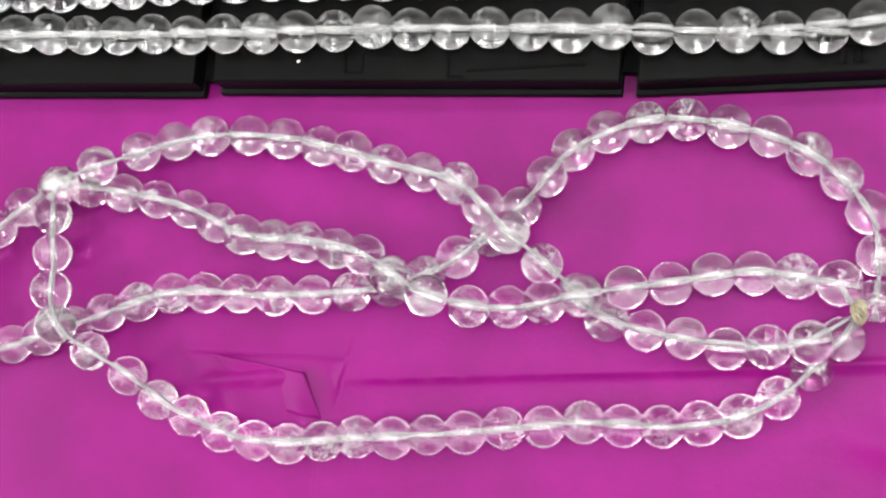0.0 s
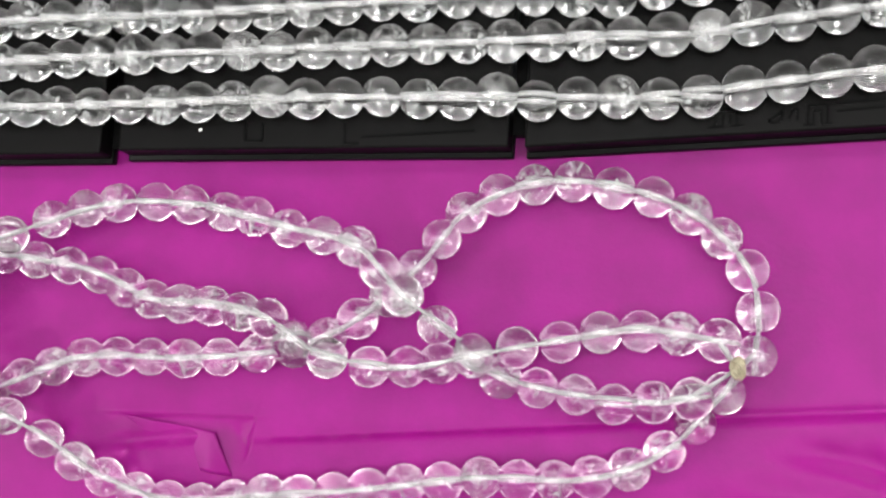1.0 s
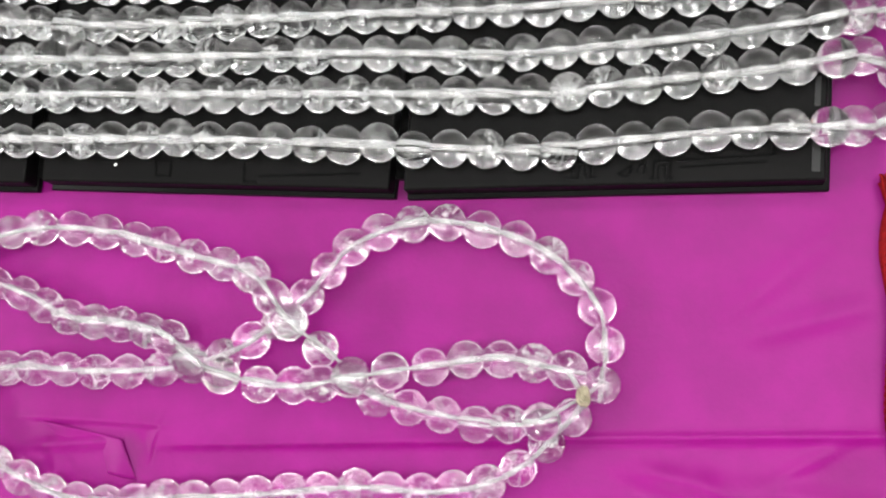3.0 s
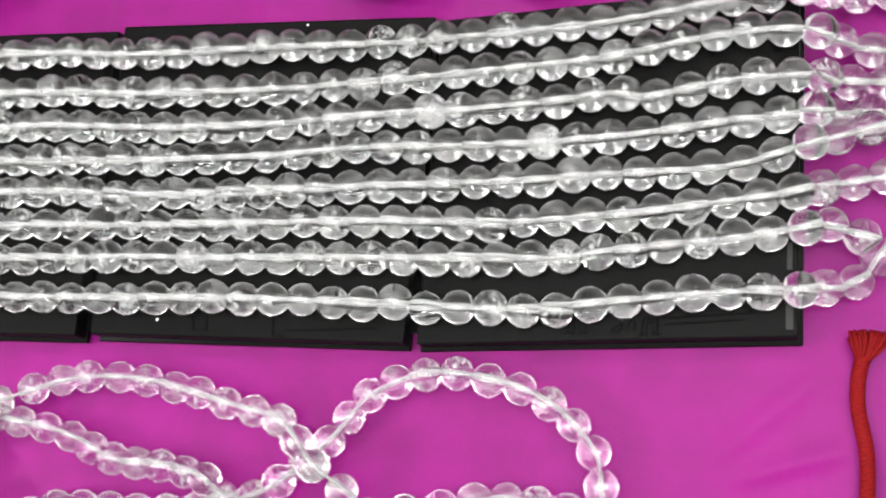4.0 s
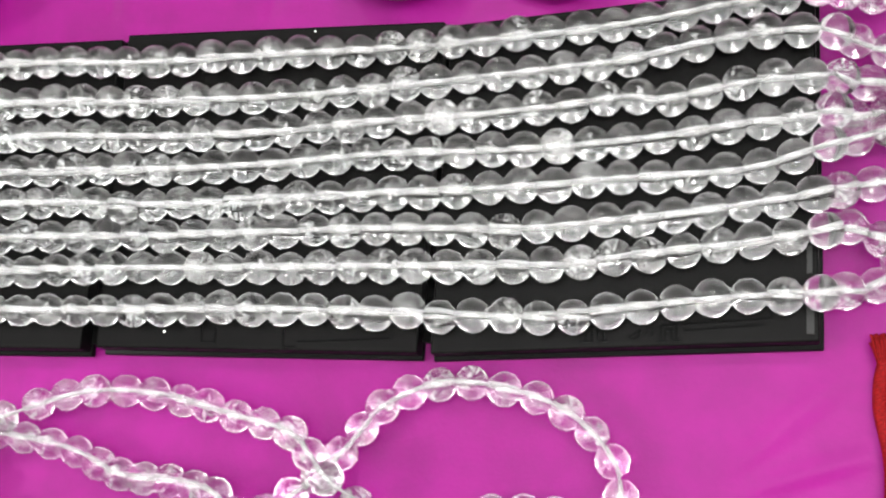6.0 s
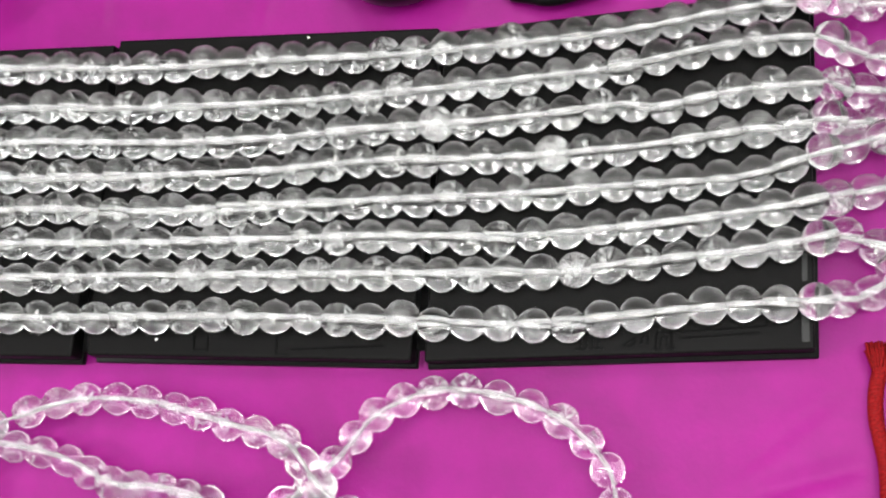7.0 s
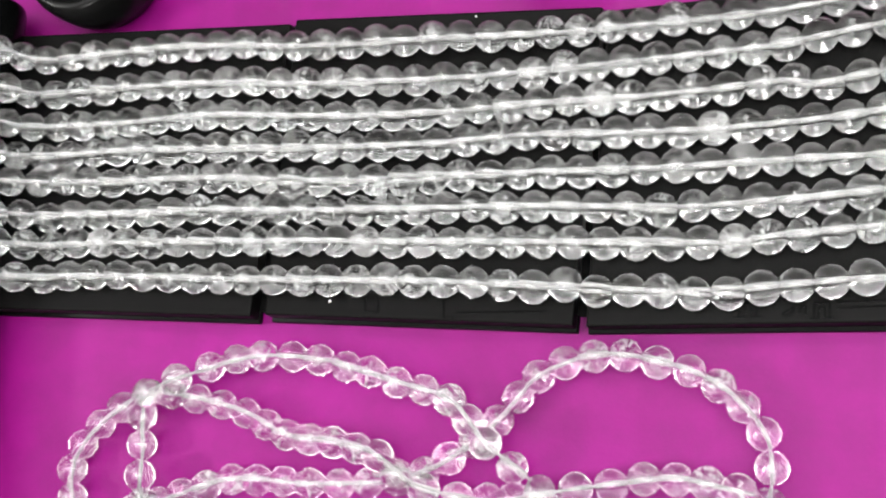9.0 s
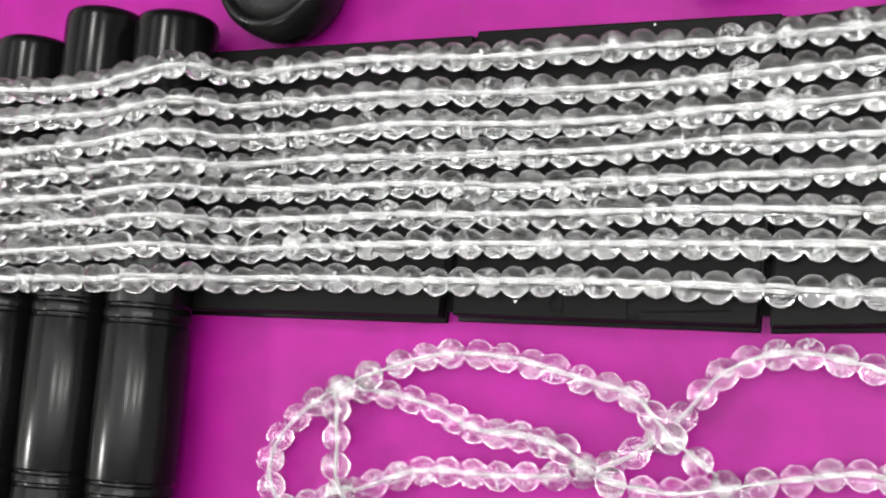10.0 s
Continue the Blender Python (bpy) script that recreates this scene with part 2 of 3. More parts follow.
def tablecloth():
    def axis(lo, hi, fine, far, lo2, hi2):
        mid = np.concatenate([np.arange(lo, lo2, fine), np.arange(lo2, hi2, 0.45), np.arange(hi2, hi, fine)])
        return np.concatenate([np.linspace(-far, lo, 14)[:-1], mid, np.linspace(hi, far, 14)])
    xs, ys = axis(-270, 190, 1.2, 640, -74, -24), axis(-110, 190, 1.2, 470, -50, -16)
    gx, gy = np.meshgrid(xs, ys)
    h = 0.25 * np.sin(gx / 31 + 0.6 * np.sin(gy / 27)) * np.sin(gy / 38 + 1.1) + 0.12 * np.sin(gx / 11 + gy / 17) * np.sin(gy / 13 - gx / 23)
    h -= 0.45
    # the turned-up fold, its tail and the long creases
    h += crease(gx, gy, (-67, -33.4), (-32, -32.0), 0.8, 0.1, 0.9)
    h += crease(gx, gy, (-40.6, -37.5), (-36.8, -46.0), 0.8, 0.5, 0.0)
    h += crease(gx, gy, (-32.4, -32), (-34.2, -41), 0.8, 0.1, 0.9)
    h += crease(gx, gy, (-36.8, -45), (-37.6, -90), 0.5, 0.1, 0.7)
    h += crease(gx, gy, (-66, -40), (-44, -36.5), 1.6, 0.9, 0.0)
    h += crease(gx, gy, (-62, -36), (-58, -46), 1.8, 0.5, 0.0)
    h += crease(gx, gy, (-30, -36.5), (63, -25.5), 1.1, 0.3, 1.0)
    h += crease(gx, gy, (58, -25.5), (140, -16.5), 1.2, 0.8, 0.8)
    h += crease(gx, gy, (70, -38), (150, -47), 4.0, 1.2, 0.0)
    h += crease(gx, gy, (80, -30), (150, -34), 3.2, 1.1, 0.0)
    h += crease(gx, gy, (92, -24), (104, -44), 3.0, 0.7, 0.0)
    h += crease(gx, gy, (150, -12), (128, 34), 4.0, 0.8, 0.0)
    h += crease(gx, gy, (98, 5), (122, 28), 3.0, 0.7, 0.0)
    h += crease(gx, gy, (-78, 118), (-80, 160), 1.5, 0.4, 0.3)
    h += crease(gx, gy, (-30, 119), (-24, 170), 2.0, 0.4, 0.0)
    # the hollow under the turned-up fold
    h -= 0.9 * np.exp(-((gx + 36.2 + (gy + 36.5) * 0.25) / 2.4) ** 2 - ((gy + 36.8) / 3.6) ** 2)
    h += crease(gx, gy, (111, -29), (125, -19.5), 1.6, 0.7, 0.0)
    h += crease(gx, gy, (86, -30), (119, -37.5), 2.2, 0.8, 0.0)
    h += crease(gx, gy, (104, 2), (129, 11), 2.6, 0.8, 0.0)
    verts = np.stack([gx, gy, h], -1).reshape(-1, 3) / 1000
    ny, nx = gx.shape
    i = (np.arange(ny - 1)[:, None] * nx + np.arange(nx - 1)[None, :]).ravel()
    faces = np.stack([i, i + 1, i + nx + 1, i + nx], -1)
    me = bpy.data.meshes.new("tablecloth")
    me.from_pydata(verts.tolist(), [], faces.tolist())
    me.materials.append(CLOTH)
    me.polygons.foreach_set("use_smooth", [True] * len(me.polygons))
    ob = new("tablecloth", me)
    return tagged(ob, "bright magenta satin cloth with creases, spread flat under the jewellery", "tablecloth", kind="structure")


def cloth_fold(parent):
    """The turned-up flap of the cloth: flat along one side, lifted to a curling lip at the other."""
    foot = (Vector((-64.5, -33.4, -0.3)), Vector((-57.0, -37.6, -0.4)), Vector((-50.0, -44.0, -0.6)))
    lip = (Vector((-41.4, -35.8, 1.0)), Vector((-39.8, -39.0, 1.5)), Vector((-36.6, -45.4, -0.1)))
    bm = bmesh.new()
    rows, cols, sheets = 14, 22, []
    for down in (0.0, 0.22):
        grid = []
        for i in range(rows + 1):
            v = i / rows
            a = foot[0] * (1 - v) ** 2 + foot[1] * 2 * v * (1 - v) + foot[2] * v * v
            b = lip[0] * (1 - v) ** 2 + lip[1] * 2 * v * (1 - v) + lip[2] * v * v
            line = []
            for k in range(cols + 1):
                u = k / cols
                p = a.lerp(b, u)
                z = a.z + (b.z - a.z) * u ** 1.5 + 0.8 * math.sin(math.pi * u) * math.sin(4.2 * v + 5.5 * u) - down
                line.append(bm.verts.new((p.x / 1000, p.y / 1000, z / 1000)))
            grid.append(line)
        sheets.append(grid)
    for grid in sheets:
        for i in range(rows):
            for k in range(cols):
                bm.faces.new((grid[i][k], grid[i][k + 1], grid[i + 1][k + 1], grid[i + 1][k]))
    top, low = sheets
    rim = [(0, k) for k in range(cols)] + [(i, cols) for i in range(rows)] + [(rows, k) for k in range(cols, 0, -1)] + [(i, 0) for i in range(rows, 0, -1)]
    for (i, k), (j, m) in zip(rim, rim[1:] + rim[:1]):
        bm.faces.new((top[i][k], top[j][m], low[j][m], low[i][k]))
    bmesh.ops.recalc_face_normals(bm, faces=bm.faces)
    part("cloth_fold", bm, CLOTH, parent)


cloth_fold(tablecloth())
tagged(mesh_object("table_top", box_mesh(-0.64, 0.64, -0.47, 0.47, -0.04, -0.003), FLOOR, smooth=False), "plain table top under the magenta cloth", "table top", kind="structure")


# ---- black display cases ----
def display_case(corners, label, open_west=False, open_east=False):
    """A flat case; corners front left, front right, back right, back left, in millimetres.
    Sides that stand against the next case are nearly upright, the open ones slope."""
    root = new("display_case")
    cx, cy = sum(c[0] for c in corners) / 4000, sum(c[1] for c in corners) / 4000
    root.location = (cx, cy, 0)

    def frustum(levels, bevel):
        """Stacked outlines (height, inset from the corners), closed below and above."""
        bm = bmesh.new()
        rings = []
        for z, inset in levels:
            ring = []
            for x, y in corners:
                v = Vector((x / 1000 - cx, y / 1000 - cy, 0))
                slope = inset if (open_east if v.x > 0 else open_west) else 0.25 * inset
                ring.append(bm.verts.new((v.x - math.copysign(slope, v.x), v.y - math.copysign(inset, v.y), z)))
            rings.append(ring)
        bm.faces.new(rings[0][::-1])
        bm.faces.new(rings[-1])
        for low, high in zip(rings, rings[1:]):
            for k in range(4):
                j = (k + 1) % 4
                bm.faces.new((low[k], low[j], high[j], high[k]))
        bmesh.ops.bevel(bm, geom=bm.edges[:], offset=bevel, segments=2, profile=0.5, affect="EDGES")
        bmesh.ops.recalc_face_normals(bm, faces=bm.faces)
        return bm
    part("base", frustum(((-0.0002, 0.0004), (0.0020, 0.0004)), 0.0003), CASE, root)
    # the lid: a low upright rim, a sloping edge and the flat top
    part("lid", frustum(((0.0005, -0.0016), (0.0034, -0.0016), (0.0080, 0.0018)), 0.0005), CASE, root, smooth=False)
    return tagged(root, label, "display case", "display cases in a row")


def bar(parent, x0, y0, x1, y1, width, material=MARK, name="moulded_mark", z=0.0079, high=0.0003):
    c = parent.location
    a, b = Vector((x0 / 1000 - c.x, y0 / 1000 - c.y, 0)), Vector((x1 / 1000 - c.x, y1 / 1000 - c.y, 0))
    d = (b - a).normalized()
    s = Vector((-d.y, d.x, 0)) * width / 2000
    bm = bmesh.new()
    low = [bm.verts.new(v + Vector((0, 0, z))) for v in (a - s, b - s, b + s, a + s)]
    high_ = [bm.verts.new(v.co + Vector((0, 0, high))) for v in low]
    bm.faces.new(high_)
    bm.faces.new(low[::-1])
    for k in range(4):
        j = (k + 1) % 4
        bm.faces.new((low[k], low[j], high_[j], high_[k]))
    return part(name, bm, material, parent, smooth=False)


case_a = display_case([(-161.5, 18.2), (-70.6, 22.2), (-69.2, 111.8), (-163.0, 107.8)], "flat matt black plastic display case under the bead strands", open_west=True)
case_b = display_case([(-67.0, 23.0), (21.4, 26.5), (22.0, 116.6), (-68.6, 113.1)], "flat matt black plastic display case with faint moulded marks")
case_c = display_case([(24.0, 26.5), (118.9, 34.7), (115.4, 126.4), (22.9, 115.5)], "flat matt black plastic display case with a painted highlight along one edge", open_east=True)
# the lamp's sheen on the last case's bevel, put in as lighter grey bars
for x0, y0, x1, y1, w in ((114.9, 38.2, 114.5, 49.0, 1.7), (114.3, 52.5, 114.1, 59.0, 1.2)):
    bar(case_c, x0, y0, x1, y1, w, EDGE, "edge_highlight")
# black strips added between the cases, standing in for the shade in the gaps
bar(case_a, -68.8, 26, -68.9, 111, 3.2, MARK, "gap_shade_strip", 0.0005, 0.0030)
bar(case_b, 22.8, 31.5, 22.5, 115, 3.4, MARK, "gap_shade_strip", 0.0005, 0.0030)
for x0, y0, x1, y1 in ((-37, 31.8, -36.8, 28), (-36.8, 28, -33, 28), (-33, 28, -33.1, 32), (-14.5, 32.5, -14.3, 28), (-14.3, 28, -11, 28), (-10.6, 29.4, 14, 31.6)):
    bar(case_b, x0, y0, x1, y1, 0.6)
for x0, y0, x1, y1 in ((62.7, 33.6, 62.9, 37), (62.9, 37, 66.9, 37.2), (67, 34, 66.9, 37.1), (73, 35, 75.7, 37), (80.6, 34.6, 80.6, 38.4), (80.6, 38.4, 84.2, 38.7), (84.3, 35, 84.2, 38.7), (85.5, 38.9, 106, 41.4), (106, 41.4, 105.8, 45)):
    bar(case_c, x0, y0, x1, y1, 0.6)
# feet, inner strokes and the curl between the two moulded frames
for x0, y0, x1, y1 in ((61.4, 33.4, 64.2, 33.6), (65.8, 33.8, 68.4, 34.1), (64.2, 33.6, 64.3, 36.2), (65.7, 33.9, 65.6, 36.3), (73.0, 35.0, 74.6, 34.6), (74.6, 34.6, 75.6, 35.6), (75.6, 35.6, 75.7, 37.0),
                       (77.0, 35.4, 77.6, 37.4), (77.6, 37.4, 78.7, 37.6), (78.7, 37.6, 78.6, 35.3), (79.6, 34.4, 82.0, 34.6), (83.2, 34.8, 85.4, 35.0), (81.7, 34.8, 81.7, 37.4), (83.2, 35.0, 83.1, 37.5), (81.7, 37.4, 83.1, 37.5),
                       (86.0, 37.4, 104.6, 39.8)):
    bar(case_c, x0, y0, x1, y1, 0.55)
bar(case_b, -47.6, 29.8, -47.0, 30.1, 0.5, FLECK, "white_fleck")
bar(case_b, -13.9, 112.0, -13.5, 112.2, 0.4, FLECK, "white_fleck")


# ---- crystal beads ----
def bead_mesh(seed, veils, wisps, channel, faces):
    """A drilled ball of rock crystal with milky veils inside."""
    rnd = random.Random(seed)
    bm = bmesh.new()
    bmesh.ops.create_uvsphere(bm, u_segments=faces, v_segments=faces // 2, radius=1.0)
    bmesh.ops.rotate(bm, verts=bm.verts[:], cent=(0, 0, 0), matrix=Matrix.Rotation(math.pi / 2, 3, "Y"))
    for v in bm.verts:
        # the ends at the drill hole are a little flat
        x = v.co.x
        v.co.x = math.copysign(min(abs(x), 0.915 + 0.025 * abs(x)), x)
        v.co *= 1 + 0.003 * noise.noise(v.co * 1.3 + Vector((seed * 7.3, 0, 0)))
    bm.normal_update()
    for index in [3] * wisps + [1] * veils:
        reach = 0.2 if index == 3 else 0.5
        c = Vector((rnd.uniform(-reach, reach), rnd.uniform(-reach, reach), rnd.uniform(-reach, reach)))
        n = Vector((rnd.gauss(0, 1), rnd.gauss(0, 1), rnd.gauss(0, 1))).normalized()
        u = n.orthogonal().normalized()
        w = n.cross(u)
        size = rnd.uniform(0.6, 0.9) if index == 3 else rnd.uniform(0.18, 0.55)
        ring = []
        hub = bm.verts.new(c)
        for k in range(9):
            a = 2 * math.pi * k / 9
            r = size * rnd.uniform(0.5, 1.1)
            p = c + (u * math.cos(a) + w * math.sin(a) * 0.6) * r + n * rnd.uniform(-0.07, 0.07)
            if p.length > 0.88:
                p *= 0.88 / p.length
            ring.append(bm.verts.new(p))
        for k in range(9):
            f = bm.faces.new((hub, ring[k], ring[(k + 1) % 9]))
            f.material_index = index
    # the frosted drill channel
    rings = []
    for k in range(5):
        x = -0.93 + 1.86 * k / 4
        r = channel * rnd.uniform(0.85, 1.15)
        rings.append([bm.verts.new((x, r * math.cos(2 * math.pi * q / 10), r * math.sin(2 * math.pi * q / 10))) for q in range(10)])
    for a, b in zip(rings, rings[1:]):
        for q in range(10):
            bm.faces.new((a[q], a[(q + 1) % 10], b[(q + 1) % 10], b[q])).material_index = 2
    me = bpy.data.meshes.new("bead")
    bm.to_mesh(me)
    bm.free()
    me.materials.append(QUARTZ if veils > 10 else CRYSTAL)
    me.materials.append(VEIL)
    me.materials.append(CHANNEL)
    me.materials.append(WISP)
    me.polygons.foreach_set("use_smooth", [True] * len(me.polygons))
    return me


# clear, flawed and clouded stones: veils, thin clouds, width of the drill channel
STONES = ((0, 0, 0.070), (0, 1, 0.075), (1, 1, 0.075), (2, 1, 0.080), (3, 1, 0.080), (5, 2, 0.085), (9, 2, 0.090), (12, 4, 0.13))
BEADS = [bead_mesh(k, n, w, c, 48) for k, (n, w, c) in enumerate(STONES)]
WEIGHTS = (0.24, 0.20, 0.18, 0.16, 0.11, 0.08, 0.03, 0.0)
# more haze: stands in for the white glow over cloth; real flaws at left
GLOW_AND_FLAWS = (0.06, 0.08, 0.16, 0.24, 0.24, 0.15, 0.07, 0.0)
bead_rng = random.Random(7)


def add_bead(root, place, along, radius, milky=False, weights=WEIGHTS):
    ob = new("bead", BEADS[-1] if milky else bead_rng.choices(BEADS, weights)[0])
    turn = along.to_track_quat("X", "Z").to_matrix().to_4x4()
    spin = Matrix.Rotation(bead_rng.uniform(0, 6.28), 4, "X")
    flip = Matrix.Rotation(math.pi if bead_rng.random() < 0.5 else 0, 4, "Z")
    ob.parent = root
    ob.matrix_local = Matrix.Translation(place) @ turn @ flip @ spin @ Matrix.Scale(radius, 4)
    return ob


def lift(i, bumps, width=1.25):
    return sum(h * math.exp(-((i - c) / width) ** 2) for c, h in bumps)


def indexed_curve(nodes, bumps, z=4.2):
    """Bead places from nodes (bead number, x, y), one place to each number; millimetres in, metres out."""
    first, last = nodes[0][0], nodes[-1][0]
    keys = [Vector(n) for n in nodes]
    keys = [2 * keys[0] - keys[1]] + keys + [2 * keys[-1] - keys[-2]]
    fine = []
    for i in range(first * 6, last * 6 + 1):
        s = i / 6
        k = max(j for j in range(1, len(keys) - 1) if keys[j][0] <= s + 1e-9 and j < len(keys) - 2 or j == 1)
        a, b, c, d = keys[k - 1], keys[k], keys[k + 1], keys[k + 2]
        span = c[0] - b[0]
        t = (s - b[0]) / span
        m1 = (c - a) / (c[0] - a[0]) * span
        m2 = (d - b) / (d[0] - b[0]) * span
        p = (2 * t ** 3 - 3 * t * t + 1) * b + (t ** 3 - 2 * t * t + t) * m1 + (3 * t * t - 2 * t ** 3) * c + (t ** 3 - t * t) * m2
        fine.append(Vector((p[1] / 1000, p[2] / 1000, (z + lift(s, bumps)) / 1000)))
    return fine


def cord_wobble(points, amount=0.00022, seed=0):
    out = []
    for i, p in enumerate(points):
        q = p * 190 + Vector((seed * 3.1, 0, 0))
        out.append(p + Vector((noise.noise(q), noise.noise(q + Vector((9, 4, 2))), 0.6 * noise.noise(q + Vector((2, 8, 5))))) * amount)
    return out


LOOP_ONE = [(0, 67.1, -19.4), (2, 56, -31.8), (4, 41.8, -38.4), (7, 19.1, -40.2), (10, -4.7, -44.6), (13, -27.3, -48), (16, -49.6, -50.7), (18, -64.8, -47.4),
            (20, -79.9, -39.8), (22, -94.5, -30.2), (24, -101.1, -14.6), (25, -101.1, -6.5), (26, -97.8, -0.1), (28, -82.7, 8.8), (30, -67.1, 13.6), (32, -49.9, 14),
            (34, -41.6, 12.9), (36, -26.6, 9.8), (38, -11, 6.3), (40, 1.8, -3.9), (42, 15.5, -14.1), (43, 21.9, -19), (45, 37.7, -21.9), (47, 53.4, -22.2), (48, 60.9, -20.5)]
LOOP_TWO = [(0, 72.8, -11.3), (1, 72.9, -2.6), (2, 70.5, 5.9), (4, 58.8, 16.6), (6, 43.1, 21.4), (8, 26.7, 21.5), (10, 12.5, 14.7), (12, 2.7, 2.4), (14, -9.6, -9), (16, -23.4, -16),
            (19, -48.4, -20), (22, -71.9, -21.3), (25, -94.5, -30.2), (27, -108.7, -35.8), (28, -116.2, -37.2), (29, -121.8, -32), (30, -123.2, -24.2), (31, -120.8, -16.5), (32, -115.8, -10.2), (33, -109.6, -4.6), (34, -102.4, 0.2),
            (36, -86, -0.1), (38, -70.2, -2.6), (40, -57.1, -7.6), (42, -43, -7.8), (44, -28.7, -10.4), (46, -14.2, -17.3), (48, 2, -18.7), (50, 17.3, -15.1), (52, 33.9, -11), (54, 50, -7.6), (56, 65.6, -9.1)]


def necklace():
    root = new("bead_necklace")
    loops = ((LOOP_ONE, [(22, 7.4), (26.2, 7.0), (40, 7.6), (48.3, 6.0)]), (LOOP_TWO, [(45.2, 7.6), (50, 7.6), (56, 4.0)]))
    for k, (nodes, bumps) in enumerate(loops):
        fine = indexed_curve(nodes, bumps)
        for i in range(0, len(fine), 6):
            d = fine[min(i + 1, len(fine) - 1)] - fine[max(i - 1, 0)]
            if (k, i // 6) == (0, 33):
                continue  # no room for a stone here
            size = 0.00433 * bead_rng.uniform(0.965, 1.03)
            add_bead(root, fine[i] + Vector((0, bead_rng.gauss(-0.0002, 0.00025), size - 0.00415)), d, size, weights=GLOW_AND_FLAWS)
        tip = Vector((0.0694, -0.0145, 0.0070))
        path = [tip] + fine + [tip]
        part("cord", tube_mesh(cord_wobble(path, seed=k), 0.00034, 8), CORD, root, "thin white cotton cord")
    # the knot that ties the two rounds together
    rnd = random.Random(11)
    for k in range(7):
        ph, tilt = rnd.uniform(0, 6.28), rnd.uniform(-0.6, 0.6)
        a0, b0 = rnd.uniform(0.0007, 0.0014), rnd.uniform(0.0012, 0.0025)
        loop = [tip + Vector((a0 * math.cos(a + ph), b0 * math.sin(a) + 0.0006 * tilt, 0.0016 + 0.0010 * math.sin(2 * a + ph) + tilt * 0.0008)) for a in np.linspace(0, 5.6, 22)]
        part("knot_thread", tube_mesh(loop, 0.00032, 6), KNOT, root, "olive cotton thread")
    return tagged(root, "necklace of clear crystal beads on white cord, looped on cloth", "necklace")


necklace()

